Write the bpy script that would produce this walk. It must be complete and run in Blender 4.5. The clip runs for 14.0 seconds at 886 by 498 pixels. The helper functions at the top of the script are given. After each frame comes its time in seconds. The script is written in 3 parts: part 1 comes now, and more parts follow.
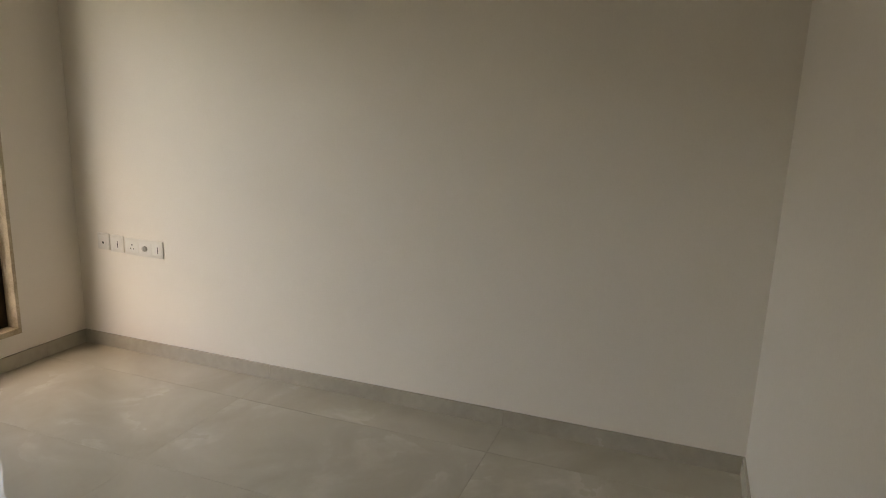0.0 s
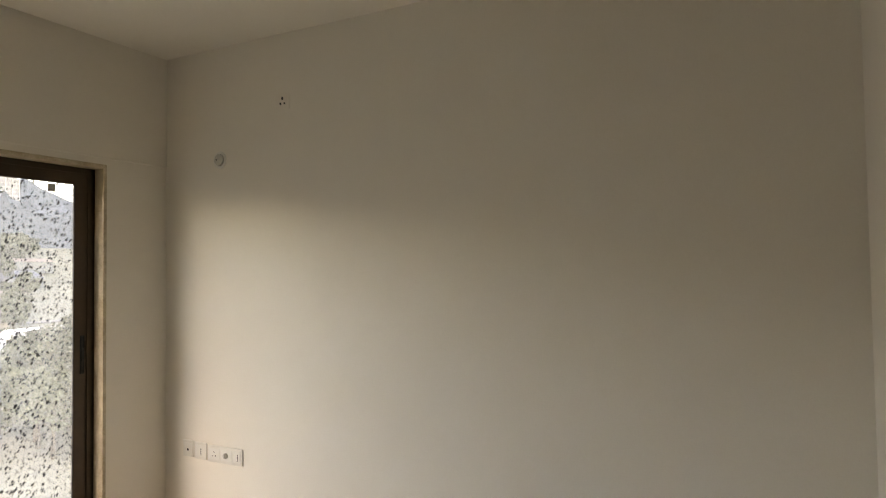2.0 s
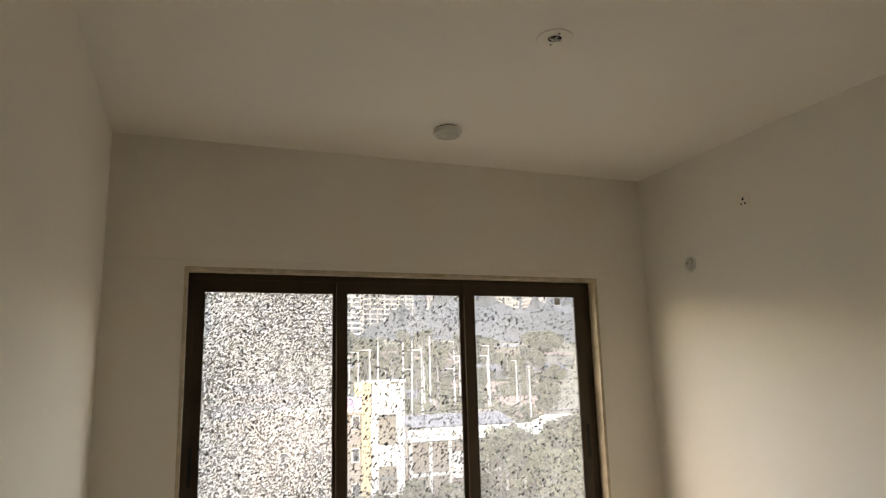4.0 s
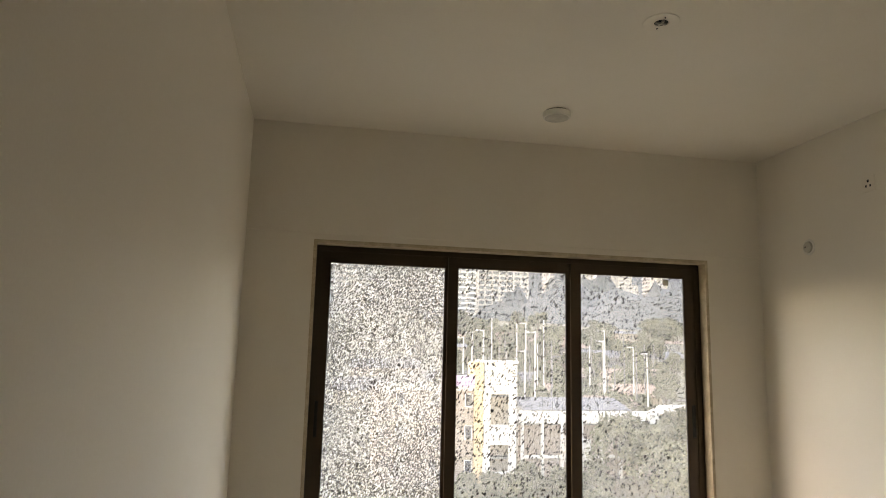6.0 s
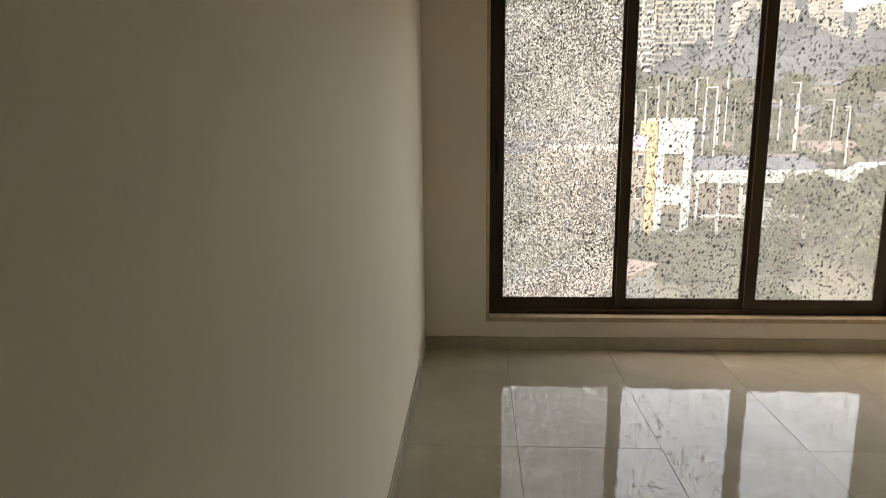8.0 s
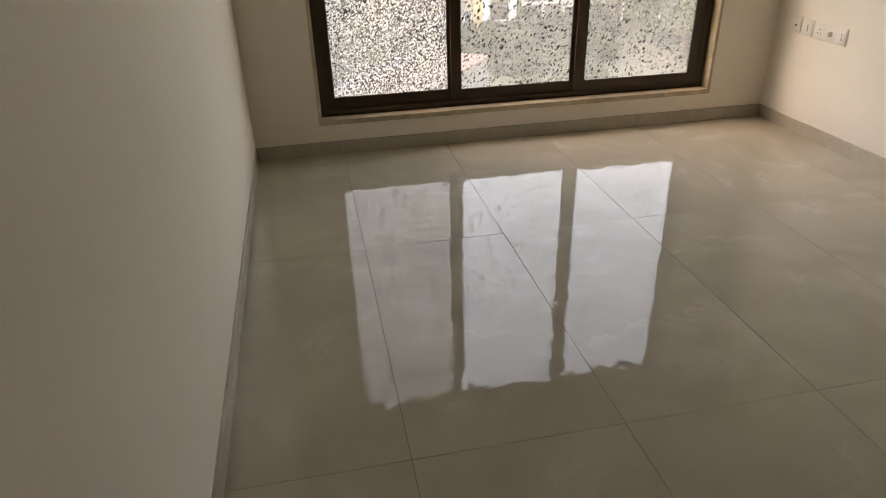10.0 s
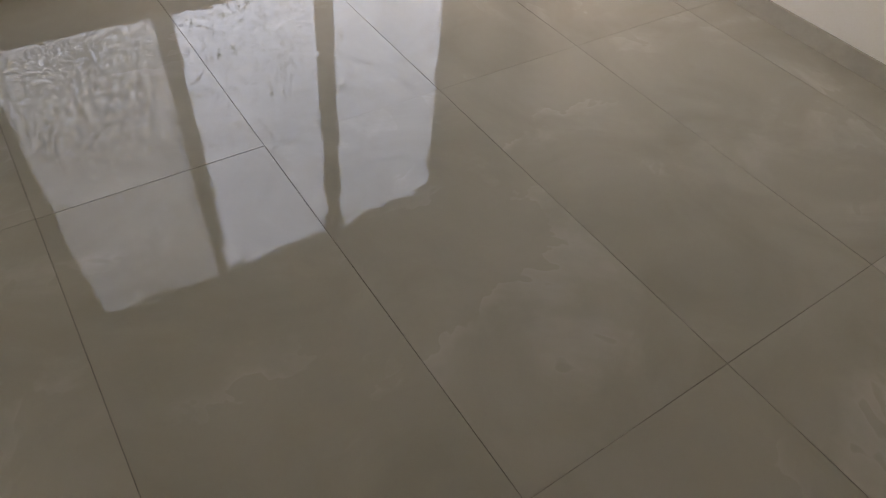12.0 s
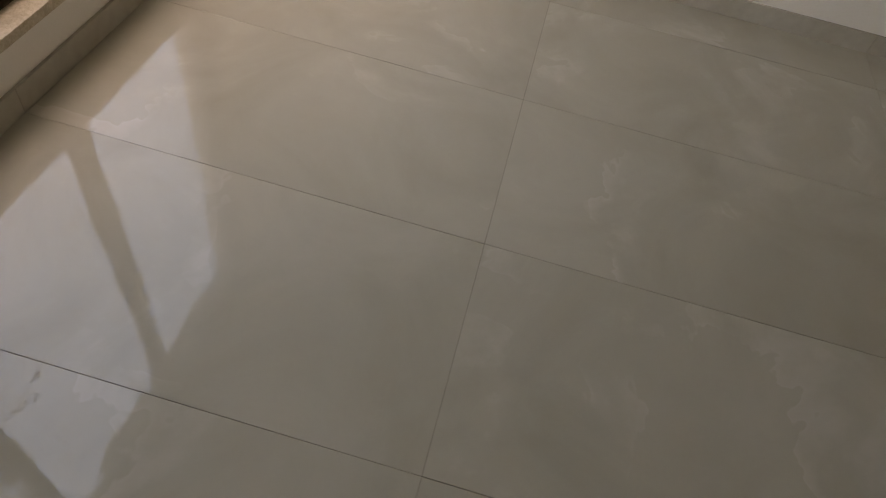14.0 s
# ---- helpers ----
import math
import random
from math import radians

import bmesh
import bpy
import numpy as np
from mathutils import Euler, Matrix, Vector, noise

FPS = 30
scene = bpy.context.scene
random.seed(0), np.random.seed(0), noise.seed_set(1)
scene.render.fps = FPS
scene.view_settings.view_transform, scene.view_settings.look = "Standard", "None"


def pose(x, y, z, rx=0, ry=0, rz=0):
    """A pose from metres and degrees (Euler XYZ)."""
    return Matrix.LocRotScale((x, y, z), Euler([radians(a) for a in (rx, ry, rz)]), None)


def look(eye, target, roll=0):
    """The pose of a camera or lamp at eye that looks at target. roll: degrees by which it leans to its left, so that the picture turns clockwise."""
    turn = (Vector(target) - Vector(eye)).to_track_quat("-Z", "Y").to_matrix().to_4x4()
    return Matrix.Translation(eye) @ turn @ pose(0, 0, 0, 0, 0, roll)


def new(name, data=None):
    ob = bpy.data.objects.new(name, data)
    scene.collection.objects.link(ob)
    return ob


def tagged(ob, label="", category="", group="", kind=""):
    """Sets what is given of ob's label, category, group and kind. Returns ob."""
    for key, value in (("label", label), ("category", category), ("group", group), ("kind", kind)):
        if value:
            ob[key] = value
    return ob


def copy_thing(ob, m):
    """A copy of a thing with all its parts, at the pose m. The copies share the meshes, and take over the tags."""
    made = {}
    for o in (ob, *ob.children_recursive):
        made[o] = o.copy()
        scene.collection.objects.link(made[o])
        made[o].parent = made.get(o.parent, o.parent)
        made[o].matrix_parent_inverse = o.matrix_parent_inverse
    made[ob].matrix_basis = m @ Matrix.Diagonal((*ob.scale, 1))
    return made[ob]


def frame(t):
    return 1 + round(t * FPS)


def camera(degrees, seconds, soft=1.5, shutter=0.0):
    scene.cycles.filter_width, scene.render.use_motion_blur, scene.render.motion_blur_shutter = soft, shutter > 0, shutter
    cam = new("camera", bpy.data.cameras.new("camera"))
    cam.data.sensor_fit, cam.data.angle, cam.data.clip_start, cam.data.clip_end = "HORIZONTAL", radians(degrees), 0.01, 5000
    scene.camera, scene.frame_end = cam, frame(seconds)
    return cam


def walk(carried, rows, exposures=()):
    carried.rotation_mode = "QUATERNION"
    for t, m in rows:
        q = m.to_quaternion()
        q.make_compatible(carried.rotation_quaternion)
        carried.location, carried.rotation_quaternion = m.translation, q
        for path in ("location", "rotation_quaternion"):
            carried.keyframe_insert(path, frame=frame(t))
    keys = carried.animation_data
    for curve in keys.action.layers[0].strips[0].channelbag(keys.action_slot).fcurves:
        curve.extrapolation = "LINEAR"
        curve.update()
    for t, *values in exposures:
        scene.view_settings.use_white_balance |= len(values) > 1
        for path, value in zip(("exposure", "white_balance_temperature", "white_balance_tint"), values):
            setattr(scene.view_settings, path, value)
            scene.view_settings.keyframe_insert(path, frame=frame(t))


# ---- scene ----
cam = camera(67.5, 14.0, soft=1.0, shutter=0.15)
# seconds, stops, kelvin, tint
EXPOSURES = [(0, 3.4, 10300, 23), (1, 3.5, 10200, 23), (1.6, 3.68, 10200, 23), (3, 3.6, 10400, 24), (4.2, 3.68, 10700, 24), (6.5, 3.55, 11000, 23), (7.5, 3.45, 11400, 23), (8.5, 3.35, 12200, 24), (9.2, 3.52, 12000, 25),
             (11.3, 3.45, 10200, 27), (12, 3.47, 10000, 27), (12.5, 3.68, 10300, 29), (13.5, 3.4, 10200, 28), (14, 3.24, 10000, 26)]
PATH = [
    (0, (0.528, -3.068, 1.38), (2.361, -2.397, 0.946), 2.0),
    (0.5, (0.527, -3.078, 1.404), (2.377, -2.368, 1.133), 4.1),
    (1, (0.53, -3.076, 1.445), (2.381, -2.365, 1.182), 1.3),
    (1.5, (0.512, -3.097, 1.467), (2.327, -2.264, 1.352), -0.3),
    (2, (0.521, -3.149, 1.538), (2.293, -2.226, 1.61), -0.8),
    (2.5, (0.509, -3.165, 1.558), (2.157, -2.051, 1.763), -2.0),
    (3, (0.491, -3.27, 1.56), (1.873, -1.852, 1.843), -1.9),
    (3.5, (0.42, -3.384, 1.571), (1.485, -1.736, 1.96), -3.2),
    (4, (0.39, -3.502, 1.571), (1.1, -1.669, 1.938), -1.5),
    (4.2, (0.384, -3.531, 1.567), (0.995, -1.665, 1.945), -0.9),
    (6.3, (0.371, -3.723, 1.511), (0.692, -1.767, 1.78), 1.7),
    (6.5, (0.359, -3.747, 1.506), (0.626, -1.771, 1.658), 2.0),
    (7, (0.335, -3.794, 1.446), (0.456, -1.798, 1.407), 1.0),
    (7.5, (0.312, -3.817, 1.42), (0.261, -1.831, 1.184), 0.4),
    (7.9, (0.314, -3.824, 1.38), (0.2, -1.858, 1.029), -0.1),
    (8, (0.313, -3.827, 1.375), (0.21, -1.869, 0.984), -0.5),
    (8.5, (0.329, -3.815, 1.353), (0.301, -1.914, 0.732), -1.2),
    (9, (0.338, -3.809, 1.303), (0.409, -1.971, 0.518), -1.0),
    (9.2, (0.331, -3.81, 1.302), (0.435, -1.994, 0.47), -1.1),
    (11.3, (0.464, -3.092, 1.32), (1.088, -1.674, 0.055), 0.1),
    (11.5, (0.517, -2.974, 1.299), (1.136, -1.639, -0.055), 0.9),
    (12, (0.595, -2.677, 1.252), (1.446, -1.639, -0.231), 7.3),
    (12.5, (0.618, -2.336, 1.249), (1.644, -1.611, -0.308), 11.0),
    (13, (0.682, -2.025, 1.212), (1.768, -1.494, -0.382), 9.7),
    (13.5, (0.662, -1.607, 1.211), (1.842, -1.281, -0.371), 12.1),
    (14, (0.616, -1.188, 1.236), (1.889, -1.11, -0.304), 13.3),
]
walk(cam, [(t, look(eye, target, roll)) for t, eye, target, roll in PATH], exposures=EXPOSURES)

# ---- world, sun, exposure ----
SUN_AZ, SUN_EL = radians(294), radians(51)      # where the sun stands, clockwise from +y


def make_world():
    w = bpy.data.worlds.new("sky")
    scene.world = w
    w.use_nodes = True
    n = w.node_tree
    n.nodes.clear()
    out = n.nodes.new("ShaderNodeOutputWorld")
    bg = n.nodes.new("ShaderNodeBackground")
    sky = n.nodes.new("ShaderNodeTexSky")
    sky.sky_type = "NISHITA"
    sky.sun_disc = False
    sky.sun_elevation = SUN_EL
    sky.sun_rotation = SUN_AZ
    sky.air_density = 1.0
    sky.dust_density = 0.6
    sky.ozone_density = 2.5
    bg.inputs["Strength"].default_value = 0.15
    n.links.new(sky.outputs[0], bg.inputs[0])
    n.links.new(bg.outputs[0], out.inputs[0])


make_world()
sun_data = bpy.data.lights.new("sun", "SUN")
sun_data.energy, sun_data.angle, sun_data.color = 0.03, radians(20), (1.0, 0.96, 0.90)
sun = new("sun", sun_data)
sun_dir = Vector((math.sin(SUN_AZ) * math.cos(SUN_EL), math.cos(SUN_AZ) * math.cos(SUN_EL), math.sin(SUN_EL)))
sun.matrix_world = look((0, 0, 30), Vector((0, 0, 30)) - sun_dir)


# ---- materials ----


def material(name):
    m = bpy.data.materials.new(name)
    m.use_nodes = True
    t = m.node_tree
    t.nodes.clear()
    out = t.nodes.new("ShaderNodeOutputMaterial")
    return m, t, out


def node(t, kind, **values):
    n = t.nodes.new(kind)
    for k, v in values.items():
        n.inputs[k.replace("_", " ")].default_value = v
    return n


def ramp(t, source, stops):
    r = t.nodes.new("ShaderNodeValToRGB")
    e = r.color_ramp.elements
    while len(e) < len(stops):
        e.new(0.5)
    for el, (pos, col) in zip(e, stops):
        el.position = pos
        el.color = (col, col, col, 1) if isinstance(col, (int, float)) else (*col, 1)
    t.links.new(source, r.inputs[0])
    return r.outputs[0]


def surface(name, dark, light, rough=0.6, scale=3.0, grain=60.0, bump=0.1, distance=0.002, metal=0.0, spec=0.5, rough_var=0.08, tone_var=0.0, coords="Object"):
    """A mottled surface: a broad stain and a fine grain blend two colours; both drive relief and gloss."""
    m, t, out = material(name)
    p = node(t, "ShaderNodeBsdfPrincipled", Metallic=metal)
    p.inputs["Specular IOR Level"].default_value = spec
    tc = t.nodes.new("ShaderNodeTexCoord")
    a = node(t, "ShaderNodeTexNoise", Scale=scale, Detail=5.0, Roughness=0.6)
    b = node(t, "ShaderNodeTexNoise", Scale=grain, Detail=3.0)
    t.links.new(tc.outputs[coords], a.inputs["Vector"])
    t.links.new(tc.outputs[coords], b.inputs["Vector"])
    mixed = t.nodes.new("ShaderNodeMath")
    mixed.operation = "MULTIPLY_ADD"
    mixed.inputs[1].default_value = 0.35
    t.links.new(b.outputs["Fac"], mixed.inputs[0])
    half = t.nodes.new("ShaderNodeMath")
    half.operation = "MULTIPLY"
    half.inputs[1].default_value = 0.65
    t.links.new(a.outputs["Fac"], half.inputs[0])
    t.links.new(half.outputs[0], mixed.inputs[2])
    col = ramp(t, mixed.outputs[0], [(0.35, dark), (0.65, light)])
    if tone_var:
        info = t.nodes.new("ShaderNodeObjectInfo")
        hsv = t.nodes.new("ShaderNodeHueSaturation")
        mr = t.nodes.new("ShaderNodeMapRange")
        mr.inputs["To Min"].default_value = 1 - tone_var
        mr.inputs["To Max"].default_value = 1 + tone_var
        t.links.new(info.outputs["Random"], mr.inputs["Value"])
        t.links.new(mr.outputs[0], hsv.inputs["Value"])
        t.links.new(col, hsv.inputs["Color"])
        col = hsv.outputs[0]
    t.links.new(col, p.inputs["Base Color"])
    t.links.new(ramp(t, a.outputs["Fac"], [(0.3, max(0, rough - rough_var)), (0.7, min(1, rough + rough_var))]), p.inputs["Roughness"])
    bm = node(t, "ShaderNodeBump", Strength=bump, Distance=distance)
    t.links.new(mixed.outputs[0], bm.inputs["Height"])
    t.links.new(bm.outputs[0], p.inputs["Normal"])
    t.links.new(p.outputs[0], out.inputs[0])
    return m


def tile_material():
    """Polished vitrified tile: cream body, pale cloudy veins, a mirror gloss over a faint long waviness."""
    m, t, out = material("polished_tile")
    p = node(t, "ShaderNodeBsdfPrincipled")
    tc = t.nodes.new("ShaderNodeTexCoord")
    info = t.nodes.new("ShaderNodeObjectInfo")
    shift = t.nodes.new("ShaderNodeVectorMath")
    shift.operation = "ADD"
    spread = t.nodes.new("ShaderNodeVectorMath")
    spread.operation = "SCALE"
    spread.inputs["Scale"].default_value = 9.0
    comb = t.nodes.new("ShaderNodeCombineXYZ")
    t.links.new(info.outputs["Random"], comb.inputs[0])
    t.links.new(info.outputs["Random"], comb.inputs[2])
    t.links.new(comb.outputs[0], spread.inputs[0])
    t.links.new(tc.outputs["Object"], shift.inputs[0])
    t.links.new(spread.outputs[0], shift.inputs[1])
    cloud = node(t, "ShaderNodeTexNoise", Scale=2.6, Detail=6.0, Roughness=0.55, Distortion=0.6)
    vein = node(t, "ShaderNodeTexNoise", Scale=1.3, Detail=5.0, Roughness=0.6, Distortion=0.5)
    grain = node(t, "ShaderNodeTexNoise", Scale=45.0, Detail=3.0)
    for n in (cloud, vein, grain):
        t.links.new(shift.outputs[0], n.inputs["Vector"])
    body = ramp(t, cloud.outputs["Fac"], [(0.3, TILE_DARK), (0.7, TILE_LIGHT)])
    line = ramp(t, vein.outputs["Fac"], [(0.44, 0.0), (0.5, 1.0), (0.506, 0.0)])
    patch = ramp(t, cloud.outputs["Fac"], [(0.5, 0.0), (0.62, 0.24)])
    fac = t.nodes.new("ShaderNodeMath")
    fac.operation = "MULTIPLY"
    t.links.new(line, fac.inputs[0])
    t.links.new(patch, fac.inputs[1])
    mix = t.nodes.new("ShaderNodeMix")
    mix.data_type = "RGBA"
    mix.inputs["B"].default_value = (0.72, 0.66, 0.57, 1)
    t.links.new(fac.outputs[0], mix.inputs["Factor"])
    t.links.new(body, mix.inputs["A"])
    t.links.new(mix.outputs["Result"], p.inputs["Base Color"])
    t.links.new(ramp(t, grain.outputs["Fac"], [(0.35, 0.0), (0.75, 0.002)]), p.inputs["Roughness"])
    p.inputs["IOR"].default_value = 1.65
    wave = node(t, "ShaderNodeTexNoise", Scale=5.5, Detail=1.0)
    t.links.new(shift.outputs[0], wave.inputs["Vector"])
    bm = node(t, "ShaderNodeBump", Strength=1.0, Distance=0.0006)
    t.links.new(wave.outputs["Fac"], bm.inputs["Height"])
    ripple = node(t, "ShaderNodeTexNoise", Scale=20.0, Detail=1.0)
    t.links.new(shift.outputs[0], ripple.inputs["Vector"])
    b2 = node(t, "ShaderNodeBump", Strength=1.0, Distance=0.0005)
    t.links.new(ripple.outputs["Fac"], b2.inputs["Height"])
    t.links.new(bm.outputs[0], b2.inputs["Normal"])
    t.links.new(b2.outputs[0], p.inputs["Normal"])
    t.links.new(p.outputs[0], out.inputs[0])
    return m


def maths(t, op, a, b=None, c=None):
    n = t.nodes.new("ShaderNodeMath")
    n.operation = op
    for i, v in enumerate((a, b, c)):
        if v is None:
            continue
        if isinstance(v, (int, float)):
            n.inputs[i].default_value = v
        else:
            t.links.new(v, n.inputs[i])
    return n.outputs[0]


def span(t, value, lo, hi, out_lo=0.0, out_hi=1.0):
    n = t.nodes.new("ShaderNodeMapRange")
    for k, v in (("From Min", lo), ("From Max", hi), ("To Min", out_lo), ("To Max", out_hi)):
        n.inputs[k].default_value = v
    t.links.new(value, n.inputs["Value"])
    return n.outputs[0]


def mapping(t, place, lean, stretch):
    """The pane's own coordinates, drawn out along a line that leans from the upright."""
    tc = t.nodes.new("ShaderNodeTexCoord")
    mp = t.nodes.new("ShaderNodeMapping")
    mp.vector_type = "TEXTURE"
    mp.inputs["Rotation"].default_value = (0, radians(lean), 0)
    mp.inputs["Scale"].default_value = (1.0, 1.0, stretch)
    mp.inputs["Location"].default_value = (place, 0, place * 2)
    t.links.new(tc.outputs["Object"], mp.inputs["Vector"])
    return mp.outputs[0]


def beads(t, vec, scale, radius, share, soft=0.035):
    """Drops of uneven size, one to a cell at most."""
    v = node(t, "ShaderNodeTexVoronoi", Scale=scale, Randomness=1.0)
    t.links.new(vec, v.inputs["Vector"])
    sep = t.nodes.new("ShaderNodeSeparateColor")
    t.links.new(v.outputs["Color"], sep.inputs[0])
    rad = span(t, sep.outputs[0], 1 - share, 1.0, 0.0, radius)
    return span(t, maths(t, "SUBTRACT", rad, v.outputs["Distance"]), 0.0, soft)


def wet_glass(name, seed, dark, film_lo, film_hi, sizes, streaks=0.0):
    """Clear pane whose outer face carries slanting rain drops and a milky film.
    sizes: (cells a metre, largest radius in cells, share of cells with a drop); streaks: how thickly drops run together."""
    m, t, out = material(name)
    vec = mapping(t, seed, 32, 1.9)
    warp = node(t, "ShaderNodeTexNoise", Scale=70.0, Detail=2.0)
    t.links.new(vec, warp.inputs["Vector"])
    wv = t.nodes.new("ShaderNodeVectorMath")
    wv.operation = "MULTIPLY_ADD"
    wv.inputs[1].default_value = (0.009, 0.009, 0.009)
    t.links.new(warp.outputs["Color"], wv.inputs[0])
    t.links.new(vec, wv.inputs[2])
    vec = wv.outputs[0]
    mask = None
    for scale, radius, share in sizes:
        b = beads(t, vec, scale, radius, share)
        mask = b if mask is None else maths(t, "MAXIMUM", mask, b)
    if streaks:
        run = node(t, "ShaderNodeTexNoise", Scale=150.0, Detail=1.0, Roughness=0.55)
        t.links.new(vec, run.inputs["Vector"])
        broad = node(t, "ShaderNodeTexNoise", Scale=4.0, Detail=3.0)
        t.links.new(vec, broad.inputs["Vector"])
        level = maths(t, "ADD", run.outputs["Fac"], maths(t, "MULTIPLY_ADD", broad.outputs["Fac"], 0.09, -0.045))
        mask = maths(t, "MAXIMUM", mask, span(t, level, 1 - streaks - 0.02, 1 - streaks + 0.07))
    clear = node(t, "ShaderNodeBsdfTransparent", Color=(0.95, 0.93, 0.885, 1))
    film = node(t, "ShaderNodeBsdfTranslucent", Color=(0.86, 0.82, 0.73, 1))
    # Dark tint replaces the light that a clear drop would bend away.
    drop = node(t, "ShaderNodeBsdfTransparent", Color=(dark, dark * 0.97, dark * 0.86, 1))
    gloss = node(t, "ShaderNodeBsdfGlossy", Roughness=0.0)
    lw = node(t, "ShaderNodeLayerWeight", Blend=0.5)
    fr = ramp(t, lw.outputs["Facing"], [(0.0, 0.035), (0.6, 0.06), (0.85, 0.22), (1.0, 0.8)])
    cloudy = node(t, "ShaderNodeTexNoise", Scale=7.0, Detail=6.0, Roughness=0.7)
    t.links.new(vec, cloudy.inputs["Vector"])
    # Besides wetness, the film whitens the view in place of outdoor haze.
    haze = span(t, cloudy.outputs["Fac"], 0.3, 0.7, film_lo, film_hi)
    below = clear
    for fac, over in ((haze, film), (mask, drop), (fr, gloss)):
        mix = t.nodes.new("ShaderNodeMixShader")
        t.links.new(fac, mix.inputs[0])
        t.links.new(below.outputs[0], mix.inputs[1])
        t.links.new(over.outputs[0], mix.inputs[2])
        below = mix
    t.links.new(below.outputs[0], out.inputs[0])
    return m


TILE_DARK, TILE_LIGHT = (0.412, 0.367, 0.276), (0.50, 0.448, 0.348)
PAINT = surface("cream_wall_paint", (0.81, 0.748, 0.655), (0.855, 0.795, 0.703), rough=0.55, scale=1.2, grain=140, bump=0.12, distance=0.0012, spec=0.3)
CEIL = surface("ceiling_paint", (0.84, 0.776, 0.683), (0.88, 0.818, 0.725), rough=0.8, scale=1.0, grain=120, bump=0.08, distance=0.001, spec=0.2)
TILE = tile_material()
SKIRT = surface("skirting_tile", (0.40, 0.355, 0.28), (0.48, 0.43, 0.345), rough=0.2, scale=2.4, grain=25, bump=0.03, distance=0.0006, tone_var=0.03, coords="Object")
GROUT = surface("grout", (0.10, 0.085, 0.065), (0.20, 0.17, 0.13), rough=0.9, scale=9, grain=120, bump=0.3)
BRONZE = surface("bronze_aluminium", (0.042, 0.024, 0.012), (0.070, 0.042, 0.021), rough=0.45, scale=5, grain=200, bump=0.03, distance=0.0004, metal=0.15)
BLACK = surface("black_plastic", (0.004, 0.004, 0.004), (0.009, 0.008, 0.007), rough=0.6, scale=8, grain=200, bump=0.02)
STONE = surface("beige_granite", (0.38, 0.29, 0.18), (0.66, 0.55, 0.40), rough=0.45, scale=14, grain=160, bump=0.35, distance=0.0015)
PLASTIC = surface("white_plastic", (0.74, 0.71, 0.64), (0.79, 0.76, 0.70), rough=0.35, scale=4, grain=80, bump=0.01)
PLATE = surface("ivory_switch_plate", (0.74, 0.70, 0.62), (0.78, 0.74, 0.67), rough=0.32, scale=4, grain=80, bump=0.01)
GREY_PLASTIC = surface("mottled_grey_plastic", (0.46, 0.43, 0.37), (0.60, 0.57, 0.50), rough=0.7, scale=20, grain=90, bump=0.1)
PAPER = surface("label_paper", (0.60, 0.58, 0.53), (0.70, 0.67, 0.61), rough=0.8, scale=30, grain=90, bump=0.05)
RUBBER = surface("glazing_gasket", (0.02, 0.018, 0.015), (0.04, 0.035, 0.03), rough=0.6, scale=8, grain=60, bump=0.02)
GLASS_DENSE = wet_glass("rain_covered_glass", 3.1, 0.10, 0.20, 0.34, ((60.0, 0.40, 0.30),), streaks=0.49)
GLASS_WET = wet_glass("rain_spotted_glass", 1.7, 0.06, 0.06, 0.12, ((52.0, 0.33, 0.65), (88.0, 0.44, 0.90)))
GLASS_SPOT = wet_glass("lightly_spotted_glass", 5.3, 0.06, 0.06, 0.12, ((52.0, 0.33, 0.55), (88.0, 0.44, 0.78)))

# ---- mesh helpers ----


def box(bm, x0, y0, z0, x1, y1, z1, bevel=0.0):
    r = bmesh.ops.create_cube(bm, size=1, matrix=Matrix.Translation(((x0 + x1) / 2, (y0 + y1) / 2, (z0 + z1) / 2)) @ Matrix.Diagonal((x1 - x0, y1 - y0, z1 - z0, 1)))
    if bevel:
        edges = {e for v in r["verts"] for e in v.link_edges}
        bmesh.ops.bevel(bm, geom=list(edges), offset=bevel, segments=2, affect="EDGES", profile=0.5)


def ring(bm, x0, z0, x1, z1, w, y0, y1, bevel=0.0):
    """An upright rectangular frame in the plane of a wall along x; w: widths left, right, bottom, top."""
    l, r, b, t = w
    outer = [(x0, z0), (x1, z0), (x1, z1), (x0, z1)]
    inner = [(x0 + l, z0 + b), (x1 - r, z0 + b), (x1 - r, z1 - t), (x0 + l, z1 - t)]
    vs = [[bm.verts.new((x, y, z)) for x, z in c] for y in (y0, y1) for c in (outer, inner)]
    fo, fi, bo, bi = vs
    made = []
    for i in range(4):
        j = (i + 1) % 4
        made.append(bm.faces.new((fo[i], fo[j], fi[j], fi[i])))
        made.append(bm.faces.new((bo[j], bo[i], bi[i], bi[j])))
        made.append(bm.faces.new((fo[j], fo[i], bo[i], bo[j])))
        made.append(bm.faces.new((fi[i], fi[j], bi[j], bi[i])))
    if bevel:
        bmesh.ops.bevel(bm, geom=list({e for f in made for e in f.edges}), offset=bevel, segments=2, affect="EDGES", profile=0.5)


